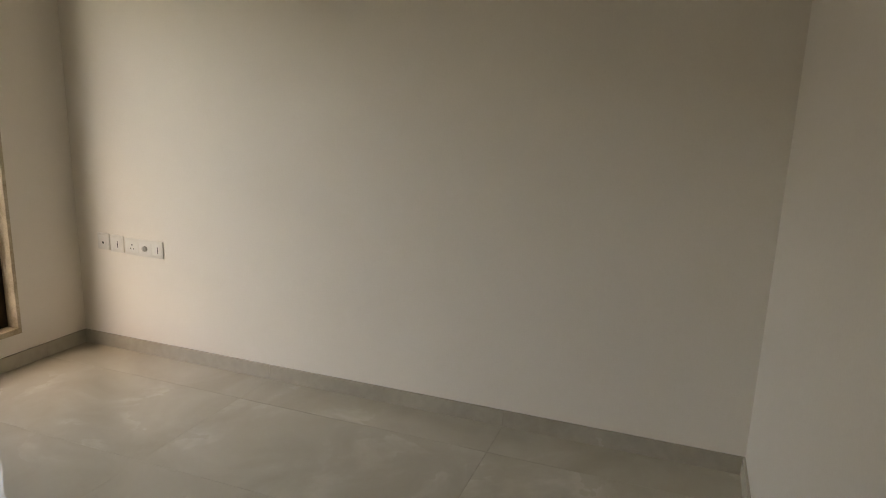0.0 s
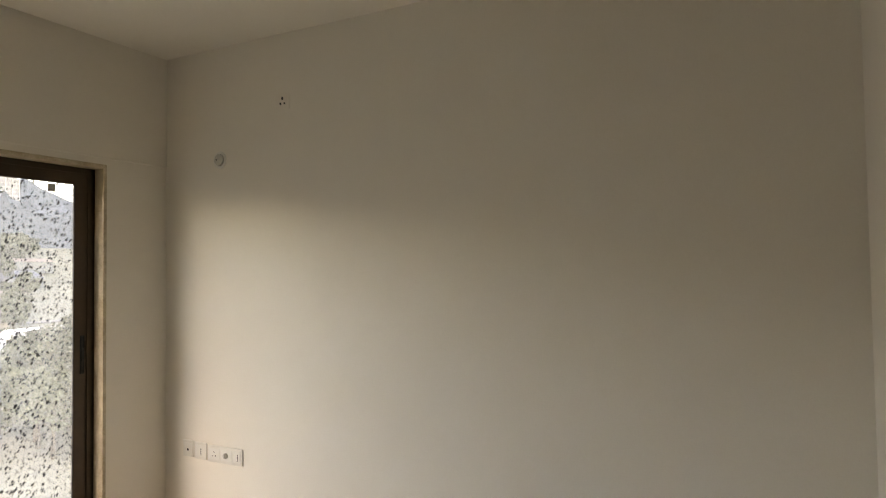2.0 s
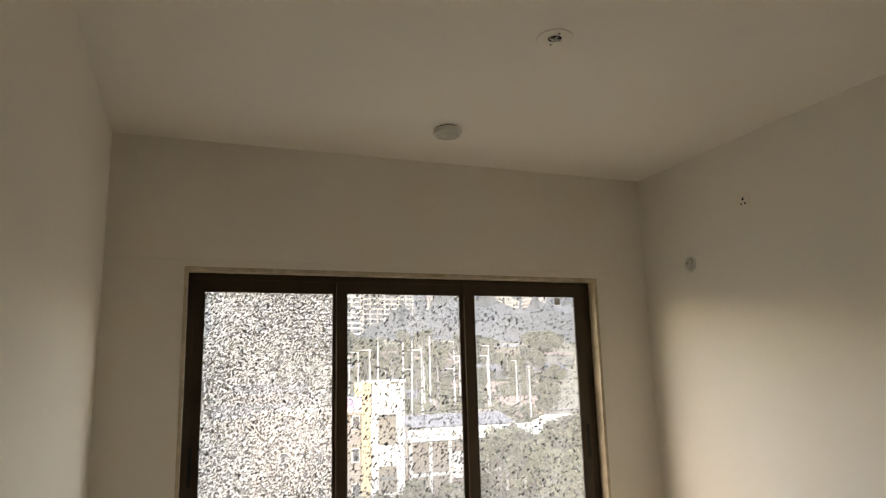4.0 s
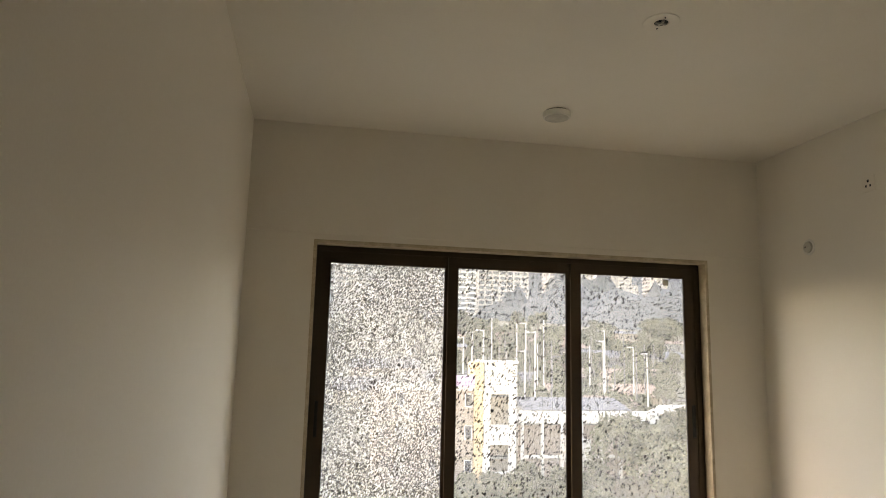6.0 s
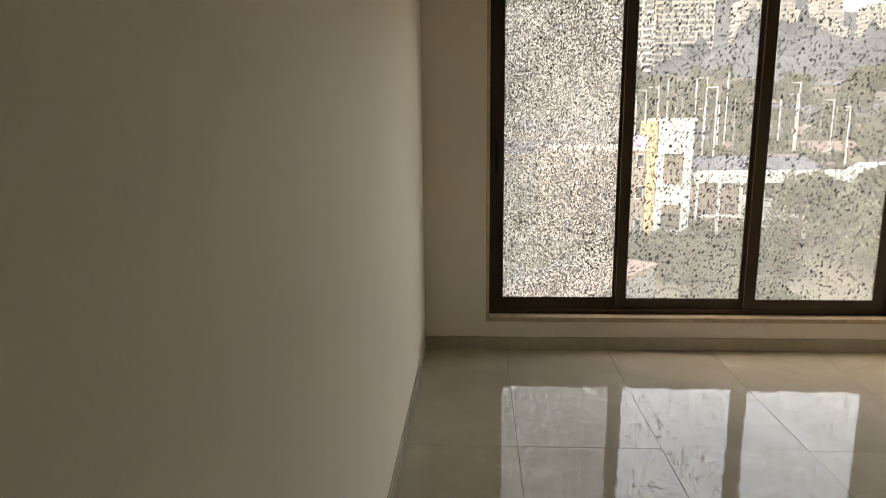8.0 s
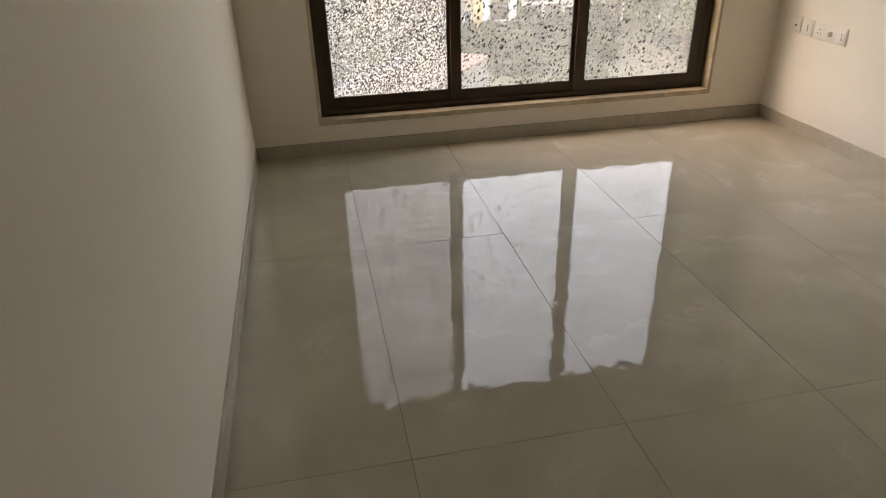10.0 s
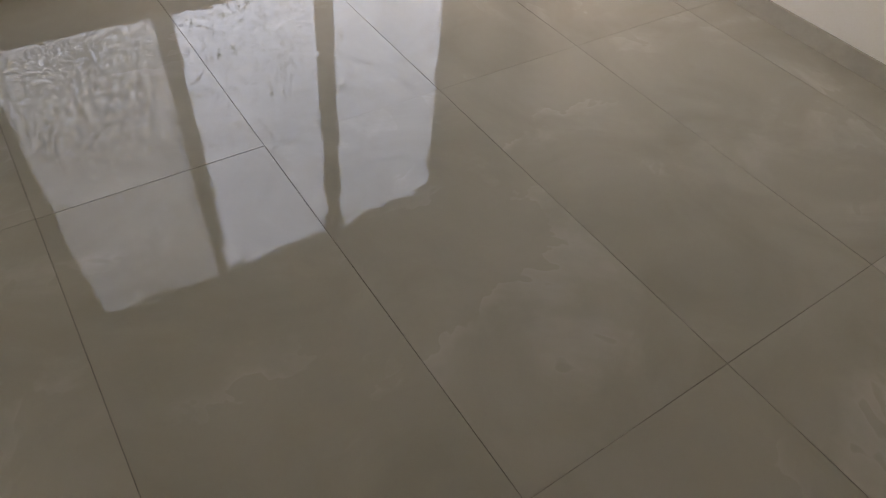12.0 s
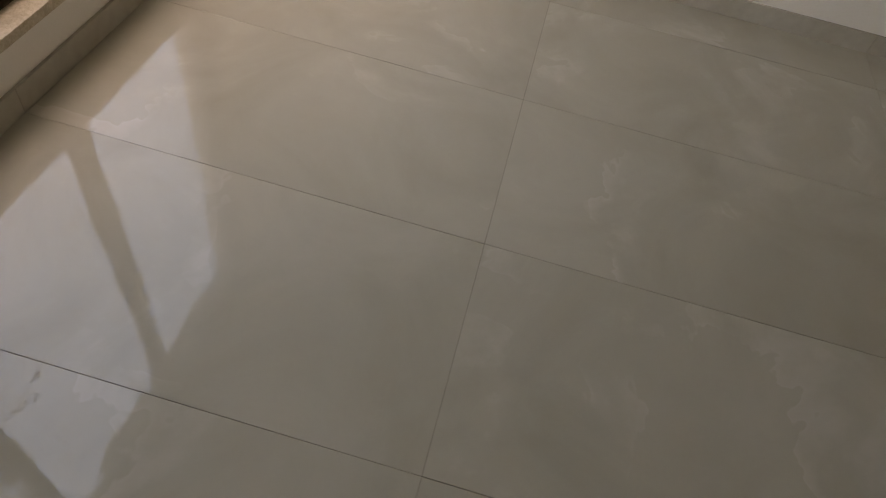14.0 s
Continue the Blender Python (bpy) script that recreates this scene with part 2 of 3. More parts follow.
def turned(bm, profile, seg=48, m=Matrix.Identity(4)):
    """A solid of revolution about z from (radius, height) pairs."""
    rows = []
    for r, h in profile:
        if r < 1e-6:
            rows.append([bm.verts.new(m @ Vector((0, 0, h)))])
        else:
            rows.append([bm.verts.new(m @ Vector((r * math.cos(2 * math.pi * i / seg), r * math.sin(2 * math.pi * i / seg), h))) for i in range(seg)])
    for a, b in zip(rows, rows[1:]):
        for i in range(seg):
            j = (i + 1) % seg
            if len(a) == 1 and len(b) == 1:
                continue
            if len(a) == 1:
                bm.faces.new((a[0], b[i], b[j]))
            elif len(b) == 1:
                bm.faces.new((a[i], b[0], a[j]))
            else:
                bm.faces.new((a[i], b[i], b[j], a[j]))


def part(name, bm, mat, parent=None, label="", smooth=False):
    me = bpy.data.meshes.new(name)
    bmesh.ops.recalc_face_normals(bm, faces=bm.faces)
    if smooth:
        for f in bm.faces:
            f.smooth = True
    bm.to_mesh(me)
    bm.free()
    me.materials.append(mat)
    if smooth:
        me.set_sharp_from_angle(angle=radians(35))
    ob = new(name, me)
    ob.parent = parent
    return tagged(ob, label)


def empty(name, place=(0, 0, 0)):
    e = new(name)
    e.location = place
    e.empty_display_size = 0.05
    return e


def block(name, x0, y0, z0, x1, y1, z1, mat, parent=None, label="", bevel=0.0, kind=""):
    bm = bmesh.new()
    box(bm, x0, y0, z0, x1, y1, z1, bevel)
    return tagged(part(name, bm, mat, parent, label), kind=kind)


# ---- the room: window wall along y = 0, left wall along x = 0 ----
W, H, BACK, PASS, END = 3.143, 2.785, -3.39, 1.35, -5.6
T = 0.2
X0, X1, Z0, Z1 = 0.365, 2.771, 0.168, 2.127
LINTEL = 2.157


def window_wall():
    bm = bmesh.new()
    ring(bm, -T, -0.15, W + T, LINTEL, (X0 + T, W + T - X1, Z0 + 0.15, LINTEL - Z1), 0, T)
    ob = part("wall_north", bm, PAINT)
    tagged(ob, "cream painted plaster wall round a wide sliding window", "wall", kind="structure")
    bm = bmesh.new()
    box(bm, -T, -0.008, LINTEL, W + T, T, H + T)
    bmesh.ops.bevel(bm, geom=[e for e in bm.edges if all(abs(v.co.z - LINTEL) < 1e-4 and v.co.y < 0 for v in e.verts)], offset=0.005, segments=3, affect="EDGES")
    tagged(part("wall_north_lintel", bm, PAINT), "cream painted beam band above the sliding window", "wall", kind="structure")


window_wall()
for name, dims, lab in (
    ("wall_west", (-T, END, -0.15, 0, 0, H + T), "long cream painted plaster wall beside the window wall"),
    ("wall_east", (W, BACK, -0.15, W + T, 0, H + T), "cream painted plaster wall with a row of switch plates"),
    ("wall_south", (PASS, BACK - T, -0.15, W + T, BACK, H + T), "plain cream painted return wall facing the window"),
    ("wall_passage_side", (PASS, END, -0.15, PASS + T, BACK - T, H + T), "plain cream painted wall of the entry passage"),
    ("wall_passage_end", (-T, END - T, -0.15, PASS + T, END, H + T), "plain cream painted wall closing the entry passage"),
):
    tagged(block(name, *dims, PAINT), lab, "wall", kind="structure")
tagged(block("ceiling", 0, END, H, W, 0, H + T, CEIL), "plain cream painted flat ceiling slab", "ceiling", kind="structure")
floor_bed = tagged(block("floor", -T + 0.01, END - 0.01, -0.15, W + T - 0.01, T - 0.01, -0.0042, GROUT), "polished beige vitrified floor tiles with thin dark joints", "floor", kind="structure")

# skirting of the same tile, in lengths
SK_H, SK_T = 0.074, 0.011


def skirting(name, cuts, fixed, axis, side, lab="beige polished skirting tiles along the wall foot"):
    """Lengths between cuts along an axis; fixed: the wall's face; side: which way it faces."""
    top = tagged(empty(name, (0, 0, 0)), lab, "skirting", kind="structure")
    a, b = sorted((fixed, fixed + side * SK_T))
    for c0, c1 in zip(cuts, cuts[1:]):
        bm = bmesh.new()
        if axis == "x":
            box(bm, c0 + 0.0006, a, -0.003, c1 - 0.0006, b, SK_H, 0.0012)
        else:
            box(bm, a, c0 + 0.0006, -0.003, b, c1 - 0.0006, SK_H, 0.0012)
        part("skirting_tile", bm, SKIRT, top)


skirting("baseboard_north", [SK_T, 0.486, 1.088, 1.690, 2.292, 2.894, W - SK_T], 0, "x", -1)
skirting("baseboard_west", [END, -4.822, -3.621, -2.420, -1.219, 0], 0, "y", 1)
skirting("baseboard_east", [BACK, -2.420, -1.219, 0], W, "y", -1)
skirting("baseboard_south", [PASS, 1.690, 2.292, 2.894, W - SK_T], BACK, "x", 1)

# ---- the window ----
window = tagged(empty("window_1", (X0, 0, Z0)), "wide three-panel sliding window in dark bronze aluminium, wet with rain", "window", kind="structure")


def under(ob, top):
    ob.parent = top
    ob.matrix_parent_inverse = Matrix.Translation(-Vector(top.location))
    return ob


def wpart(name, bm, mat, top=None, label="", smooth=False):
    ob = part(name, bm, mat, None, label, smooth)
    return under(ob, top or window)


bm = bmesh.new()
ring(bm, X0 + 0.0005, Z0 + 0.0005, X1 - 0.0005, Z1 - 0.0005, (0.019, 0.019, 0.029, 0.021), -0.004, T + 0.012, 0.002)
wpart("stone_surround", bm, STONE, label="rough beige granite lining round the opening")

FX0, FX1, FZ0, FZ1 = X0 + 0.02, X1 - 0.02, Z0 + 0.03, Z1 - 0.022
FRAME_Y = 0.066
bm = bmesh.new()
ring(bm, FX0, FZ0, FX1, FZ1, (0.012, 0.016, 0.014, 0.012), FRAME_Y, 0.223, 0.001)
for y0, y1 in ((FRAME_Y + 0.0, FRAME_Y + 0.004), (0.0905, 0.0925), (0.1115, 0.1135), (0.134, 0.138)):
    ring(bm, FX0 + 0.006, FZ0 + 0.006, FX1 - 0.006, FZ1 - 0.006, (0.026, 0.034, 0.026, 0.024), y0, y1, 0.0006)
wpart("window_frame", bm, BRONZE, label="dark bronze aluminium three-track outer frame")

# panels: glass from, to; outer edges; depth; handle side
PANELS = (
    ("P1", 0.467, 1.134, 0.397, 1.179, 0.1145, 0.133, GLASS_DENSE, "left", "sliding glass panel thickly covered in rain drops"),
    ("P2", 1.207, 1.878, 1.149, 1.923, 0.0935, 0.1105, GLASS_WET, "", "middle sliding glass panel spotted with rain drops"),
    ("P3", 1.962, 2.645, 1.900, 2.720, 0.0725, 0.0895, GLASS_SPOT, "right", "sliding glass panel spotted with rain drops, a small label in its top corner"),
)
GZ0, GZ1 = 0.288, 2.017


def sash(g0, g1, x0, x1, y0, y1, glass, handle, lab):
    z0, z1 = FZ0 + 0.022, FZ1 - 0.020
    bm = bmesh.new()
    w = (g0 - x0, x1 - g1, GZ0 - z0, z1 - GZ1)
    ring(bm, x0, z0, x1, z1, w, y0, y1, 0.0012)
    s = wpart("sash", bm, BRONZE, label=lab)
    ym = (y0 + y1) / 2
    bm = bmesh.new()
    box(bm, g0 - 0.008, ym - 0.0025, GZ0 - 0.008, g1 + 0.008, ym + 0.0025, GZ1 + 0.008)
    pane = wpart("pane", bm, glass, s, "rain-spotted glass pane")
    pane.visible_shadow = False
    bm = bmesh.new()
    ring(bm, g0 - 0.001, GZ0 - 0.001, g1 + 0.001, GZ1 + 0.001, (0.004,) * 4, y0 + 0.002, ym - 0.003)
    wpart("gasket", bm, RUBBER, s)
    if handle:
        hx = (x0 + g0) / 2 - 0.008 if handle == "left" else (x1 + g1) / 2 + 0.006
        bm = bmesh.new()
        ring(bm, hx - 0.011, 1.048, hx + 0.011, 1.243, (0.004, 0.004, 0.006, 0.006), y0 - 0.004, y0 + 0.001, 0.001)
        box(bm, hx - 0.007, y0 - 0.0008, 1.054, hx + 0.007, y0 + 0.0005, 1.237)
        box(bm, hx - 0.006, y0 - 0.006, 1.113, hx + 0.006, y0 - 0.001, 1.178, 0.001)
        wpart("handle", bm, BLACK, s, "black recessed pull latch", True)
    return s


for _, g0, g1, x0, x1, y0, y1, glass, handle, lab in PANELS:
    sash(g0, g1, x0, x1, y0, y1, glass, handle, lab)

bm = bmesh.new()
box(bm, 2.508, 0.0770, 1.968, 2.546, 0.0777, 2.007)
tagged(part("glass_label", bm, PAPER), "small square grey paper label stuck on the window pane", "sticker")

# ---- things on the ceiling and the wall ----


def surface_light():
    top = tagged(empty("ceiling_light", (1.579, -0.54, H)), "small round white surface ceiling light, switched off", "ceiling light")
    # Black disc puts the shade of the gap between ceiling and housing.
    bm = bmesh.new()
    turned(bm, [(0, 0), (0.062, 0), (0.062, -0.006), (0, -0.006)])
    part("base_plate", bm, BLACK, top, "black disc for the shaded gap above the housing", True)
    bm = bmesh.new()
    turned(bm, [(0.0, -0.0065), (0.0705, -0.0065), (0.072, -0.008), (0.072, -0.030), (0.0705, -0.0345), (0.066, -0.0365), (0.064, -0.0355), (0, -0.0355)])
    part("body", bm, PLASTIC, top, "white round housing", True)
    bm = bmesh.new()
    turned(bm, [(0, -0.0358), (0.0625, -0.0358), (0.0625, -0.0372), (0.058, -0.0385), (0, -0.0390)])
    part("diffuser", bm, GREY_PLASTIC, top, "unlit frosted diffuser", True)
    return top


surface_light()


def fan_rose():
    top = tagged(empty("ceiling_rose", (1.622, -1.530, H)), "round cream ceiling fan hook cover with a dark open centre", "ceiling rose")
    bm = bmesh.new()
    turned(bm, [(0.026, 0), (0.068, 0), (0.068, -0.0025), (0.066, -0.004), (0.030, -0.0050), (0.026, -0.004), (0.026, 0)])
    part("cover_plate", bm, CEIL, top, "thin cream round plate", True)
    # The hollow's shade is a flat black disc set in the plate.
    bm = bmesh.new()
    turned(bm, [(0, -0.0005), (0.0262, -0.0005), (0.0262, -0.0015), (0, -0.0015)])
    part("hook_recess", bm, BLACK, top, "black disc for the shade in the hook hollow")
    bm = bmesh.new()
    box(bm, -0.022, -0.004, -0.010, 0.022, 0.004, -0.003, 0.001)
    box(bm, -0.004, -0.020, -0.008, 0.004, 0.020, -0.002, 0.001)
    part("hook_bar", bm, GREY_PLASTIC, top, "painted steel fan hook bar")
    for sx in (-1, 1):
        bm = bmesh.new()
        turned(bm, [(0, -0.0075), (0.003, -0.007), (0.0035, -0.004), (0.0035, -0.003)], 12, Matrix.Translation((sx * 0.006, sx * 0.042, 0)))
        part("screw", bm, BLACK, top)
    return top


fan_rose()


def wall_cap():
    top = tagged(empty("outlet_cap", (W, -0.425, 2.167)), "round white plastic outlet cap on the wall", "wall cap")
    m = Matrix.Rotation(radians(-90), 4, "Y")
    bm = bmesh.new()
    turned(bm, [(0, 0), (0.046, 0), (0.046, 0.003), (0.044, 0.005), (0.034, 0.0055), (0.0335, 0.003)], 48, m)
    part("rim", bm, PLASTIC, top, "thin white rim", True)
    bm = bmesh.new()
    turned(bm, [(0.033, 0.002), (0.0325, 0.010), (0.029, 0.014), (0.024, 0.0125), (0, 0.0115)], 48, m)
    part("plug", bm, GREY_PLASTIC, top, "grey round plug", True)
    # Black dot on the plug, painted as the shade inside a small hole.
    bm = bmesh.new()
    turned(bm, [(0, 0.0142), (0.0045, 0.0142), (0.0045, 0.010)], 12, m @ Matrix.Translation((0.002, 0.015, 0)))
    part("pin_hole", bm, BLACK, top)
    return top


wall_cap()


def modular_plate(name, y0, y1, z0, z1, modules, lab):
    """A plate on the east wall between y0 and y1; modules: (kind, from, to) as shares of its inner width, window end first."""
    top = tagged(empty(name, (W, (y0 + y1) / 2, z0)), lab, "switch plate", "switch plates on the wall")
    yc = (y0 + y1) / 2

    def piece(pn, ya, yb, za, zb, depth0, depth1, mat, bev=0.0, label=""):
        bm = bmesh.new()
        box(bm, -depth1, ya - yc, za - z0, -depth0, yb - yc, zb - z0, bev)
        return part(pn, bm, mat, top, label, bev > 0)

    piece("plate", y0, y1, z0, z1, 0, 0.009, PLATE, 0.003, "ivory cover plate")
    a, b = y1 - 0.008, y0 + 0.008
    for kind, s, e in modules:
        ya, yb = a + (b - a) * s, a + (b - a) * e
        ya, yb = min(ya, yb), max(ya, yb)
        za, zb = z0 + 0.014, z1 - 0.014
        zc, ym = (za + zb) / 2, (ya + yb) / 2
        if kind == "switch":
            sw = piece("rocker", ya + 0.001, yb - 0.001, za, zb, 0.009, 0.0115, PLASTIC, 0.001, "white rocker")
            piece("rocker_mark", ym - 0.0095, ym - 0.0055, zc - 0.020, zc + 0.016, 0.0115, 0.0119, BLACK)
        elif kind == "socket":
            piece("socket_face", ya + 0.001, yb - 0.001, za, zb, 0.009, 0.0105, PLASTIC, 0.0008, "white socket face")
            # Black chips put the shade inside the holes onto the flat face.
            piece("earth_hole", ym - 0.0035, ym + 0.0035, zc + 0.008, zc + 0.015, 0.0105, 0.0108, BLACK)
            for d in (-0.0105, 0.0105):
                piece("pin_hole", ym + d - 0.003, ym + d + 0.003, zc - 0.012, zc - 0.005, 0.0105, 0.0108, BLACK)
        elif kind == "jack":
            piece("jack_face", ya + 0.001, yb - 0.001, za, zb, 0.009, 0.0105, PLASTIC, 0.0008, "white outlet face")
            piece("jack_port", ym - 0.006, ym + 0.006, zc - 0.012, zc - 0.001, 0.0105, 0.0108, BLACK)
        elif kind == "knob":
            piece("knob_face", ya + 0.001, yb - 0.001, za, zb, 0.009, 0.0105, PLASTIC, 0.0008, "white regulator face")
            bm = bmesh.new()
            m = Matrix.Translation((-0.0105, ym - yc, zc - z0)) @ Matrix.Rotation(radians(-90), 4, "Y")
            turned(bm, [(0.0145, 0), (0.0138, 0.009), (0.012, 0.012), (0, 0.0125)], 32, m)
            box(bm, -0.0255, ym - yc - 0.003, zc - z0 - 0.011, -0.0225, ym - yc + 0.003, zc - z0 + 0.011)
            part("regulator_knob", bm, GREY_PLASTIC, top, "grey fan regulator knob", True)
    return top


modular_plate("switch_plate", -0.229, -0.150, 0.549, 0.638, [("jack", 0, 1)], "small square ivory plate with one data outlet")
modular_plate("switch_plate", -0.327, -0.238, 0.544, 0.634, [("switch", 0, 1)], "square ivory switch plate with one rocker switch")
modular_plate("switch_plate", -0.587, -0.337, 0.540, 0.628, [("socket", 0, 0.36), ("knob", 0.38, 0.72), ("switch", 0.74, 1)], "long ivory switch plate with a socket, knob and switch")


def high_socket():
    top = tagged(empty("wall_socket", (W, -0.868, 2.430)), "square cream three-pin wall socket mounted high on the wall", "wall socket")
    for pn, ya, yb, za, zb, d0, d1, mat, bev in (
        ("plate", -0.042, 0.042, -0.042, 0.042, 0, 0.004, PAINT, 0.0015),
        ("socket_face", -0.026, 0.026, -0.032, 0.032, 0.004, 0.0055, PAINT, 0.0006),
        # Black pieces carry the dark inside of each hole; the face is closed.
        ("earth_hole", -0.0060, 0.0060, 0.007, 0.022, 0.0055, 0.0060, BLACK, 0),
        ("pin_hole", -0.0180, -0.0080, -0.017, -0.006, 0.0055, 0.0060, BLACK, 0),
        ("pin_hole", 0.0080, 0.0180, -0.017, -0.006, 0.0055, 0.0060, BLACK, 0),
    ):
        bm = bmesh.new()
        box(bm, -d1, ya, za, -d0, yb, zb, bev)
        part(pn, bm, mat, top)
    return top


high_socket()

# ---- outside, far below and beyond the window ----
G = -12.0
CLIMB, DRIFT = 0.0238, 0.0047      # how the ground outside climbs, and how the plan leans, for each metre of distance
EARTH = surface("dry_ground", (0.085, 0.085, 0.055), (0.165, 0.155, 0.105), rough=0.95, scale=0.05, grain=1.5, bump=0.3, distance=0.1)
WHITEWASH = surface("white_render", (0.54, 0.52, 0.48), (0.70, 0.68, 0.64), rough=0.8, scale=0.3, grain=6, bump=0.1, distance=0.01)
OCHRE = surface("ochre_render", (0.46, 0.34, 0.19), (0.56, 0.43, 0.25), rough=0.8, scale=0.4, grain=6, bump=0.1, distance=0.01)
BEIGE = surface("beige_render", (0.24, 0.20, 0.15), (0.33, 0.275, 0.21), rough=0.85, scale=0.5, grain=6, bump=0.1, distance=0.01)
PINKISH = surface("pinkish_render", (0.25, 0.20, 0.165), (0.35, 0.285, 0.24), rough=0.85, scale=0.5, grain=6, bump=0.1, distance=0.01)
CONCRETE = surface("weathered_concrete", (0.12, 0.12, 0.115), (0.22, 0.22, 0.21), rough=0.9, scale=0.3, grain=4, bump=0.2, distance=0.02)
SHEET = surface("grey_sheet_roof", (0.045, 0.049, 0.055), (0.075, 0.082, 0.092), rough=0.6, scale=0.3, grain=3, bump=0.1, distance=0.01, tone_var=0.12)
RUST = surface("red_brown_roof", (0.15, 0.11, 0.085), (0.22, 0.165, 0.13), rough=0.85, scale=0.3, grain=3, bump=0.1, distance=0.01, tone_var=0.15)
PURPLE = surface("violet_board", (0.42, 0.28, 0.46), (0.55, 0.40, 0.58), rough=0.6, scale=0.5, grain=5, bump=0.02)
DARKWIN = surface("dark_window_glass", (0.03, 0.035, 0.045), (0.06, 0.07, 0.085), rough=0.15, scale=0.4, grain=5, bump=0.01)
FOLIAGE = surface("tree_leaves", (0.06, 0.065, 0.032), (0.13, 0.14, 0.075), rough=0.75, scale=0.6, grain=5, bump=0.3, distance=0.05, tone_var=0.2)
BARK = surface("tree_bark", (0.06, 0.045, 0.03), (0.13, 0.10, 0.07), rough=0.9, scale=3, grain=20, bump=0.4, distance=0.02)
ROADM = surface("worn_road", (0.10, 0.095, 0.09), (0.18, 0.17, 0.155), rough=0.9, scale=0.3, grain=5, bump=0.1, distance=0.01)
# Haze over the ridges is mixed into this base colour.
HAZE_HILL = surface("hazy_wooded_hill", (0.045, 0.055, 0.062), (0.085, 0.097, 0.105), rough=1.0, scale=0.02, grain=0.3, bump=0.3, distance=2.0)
# Far tower colours, each with the haze already blended in.
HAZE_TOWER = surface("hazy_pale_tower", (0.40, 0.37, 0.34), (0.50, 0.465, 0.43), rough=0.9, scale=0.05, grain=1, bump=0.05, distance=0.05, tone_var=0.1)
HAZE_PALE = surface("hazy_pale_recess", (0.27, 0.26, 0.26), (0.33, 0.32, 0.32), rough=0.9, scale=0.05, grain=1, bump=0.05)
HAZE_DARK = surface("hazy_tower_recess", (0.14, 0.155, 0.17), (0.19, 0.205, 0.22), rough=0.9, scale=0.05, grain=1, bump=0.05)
STEEL = surface("pale_steel", (0.40, 0.40, 0.38), (0.55, 0.54, 0.52), rough=0.6, scale=1, grain=8, bump=0.02)


def rise(y):
    """Height of the ground at a distance: flat near the flats, then a long slope up to the towers."""
    far = max(0.0, y - 90)
    s = min(1.0, max(0.0, (y - 150) / 180))
    return G + min(far, 400) * 0.012 + 22 * s * s * (3 - 2 * s)


def slab(*dims):
    bm = bmesh.new()
    box(bm, *dims)
    return bm


bm = bmesh.new()
nx, ny = 90, 90
grid = []
for j in range(ny + 1):
    y = 0.35 + 5000 * (j / ny) ** 2.5
    row = []
    for i in range(nx + 1):
        u = (i / nx - 0.5) * 2
        x = math.copysign(abs(u) ** 1.6, u) * 4000
        far = max(0.0, y - 90)
        z = rise(y) + 0.25 * noise.noise((x * 0.05, y * 0.05, 0)) * min(1, far / 20)
        row.append(bm.verts.new((x, y, z + CLIMB * y)))
    grid.append(row)
for j in range(ny):
    for i in range(nx):
        bm.faces.new((grid[j][i], grid[j][i + 1], grid[j + 1][i + 1], grid[j + 1][i]))
tagged(part("ground", bm, EARTH), "dull green and brown ground stretching to the hills", "ground", kind="structure")


def hill(x, y, w, d, h, seed):
    """A long wooded ridge, with its haze carried by the colour."""
    bm = bmesh.new()
    rows = []
    n, m = 60, 12
    for j in range(m + 1):
        v = j / m
        row = []
        for i in range(n + 1):
            u = i / n
            e = math.sin(math.pi * v) * math.sin(math.pi * u) ** 0.6
            z = G + CLIMB * y + h * e * (0.75 + 0.5 * noise.fractal((u * 4 + seed, v * 2, seed), 0.6, 2.0, 5))
            row.append(bm.verts.new((x + DRIFT * y + (u - 0.5) * w, y + (v - 0.5) * d, z)))
        rows.append(row)
    for j in range(m):
        for i in range(n):
            bm.faces.new((rows[j][i], rows[j][i + 1], rows[j + 1][i + 1], rows[j + 1][i]))
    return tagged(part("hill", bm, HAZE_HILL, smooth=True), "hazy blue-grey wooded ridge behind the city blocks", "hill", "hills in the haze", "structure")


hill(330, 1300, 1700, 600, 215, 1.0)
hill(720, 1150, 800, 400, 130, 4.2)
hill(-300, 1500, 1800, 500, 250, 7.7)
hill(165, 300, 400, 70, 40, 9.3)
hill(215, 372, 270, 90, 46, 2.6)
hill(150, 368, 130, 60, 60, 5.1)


def highrise(x, y, w, d, storeys, bays, lab, z0=G, fh=3.2, recess=None, band=None):
    """A far block of flats: storeys with projecting slabs, piers and dark recessed bays. Haze is part of its colours.
    """
    top = tagged(empty("apartment_tower", (x, y, z0)), lab, "apartment tower", "apartment towers in the haze")
    hh = storeys * fh
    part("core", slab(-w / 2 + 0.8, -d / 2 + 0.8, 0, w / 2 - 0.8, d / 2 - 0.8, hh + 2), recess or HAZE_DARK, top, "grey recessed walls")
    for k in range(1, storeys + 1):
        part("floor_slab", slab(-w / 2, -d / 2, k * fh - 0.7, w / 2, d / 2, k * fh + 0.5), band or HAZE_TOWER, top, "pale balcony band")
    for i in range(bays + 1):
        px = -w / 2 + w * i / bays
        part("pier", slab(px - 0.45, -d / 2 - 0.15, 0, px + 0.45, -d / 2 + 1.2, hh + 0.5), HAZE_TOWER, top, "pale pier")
    return top


# seen over the roofs, from west to east; two stand unseen behind the wet panel
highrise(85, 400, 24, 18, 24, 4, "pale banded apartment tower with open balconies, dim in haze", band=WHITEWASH)
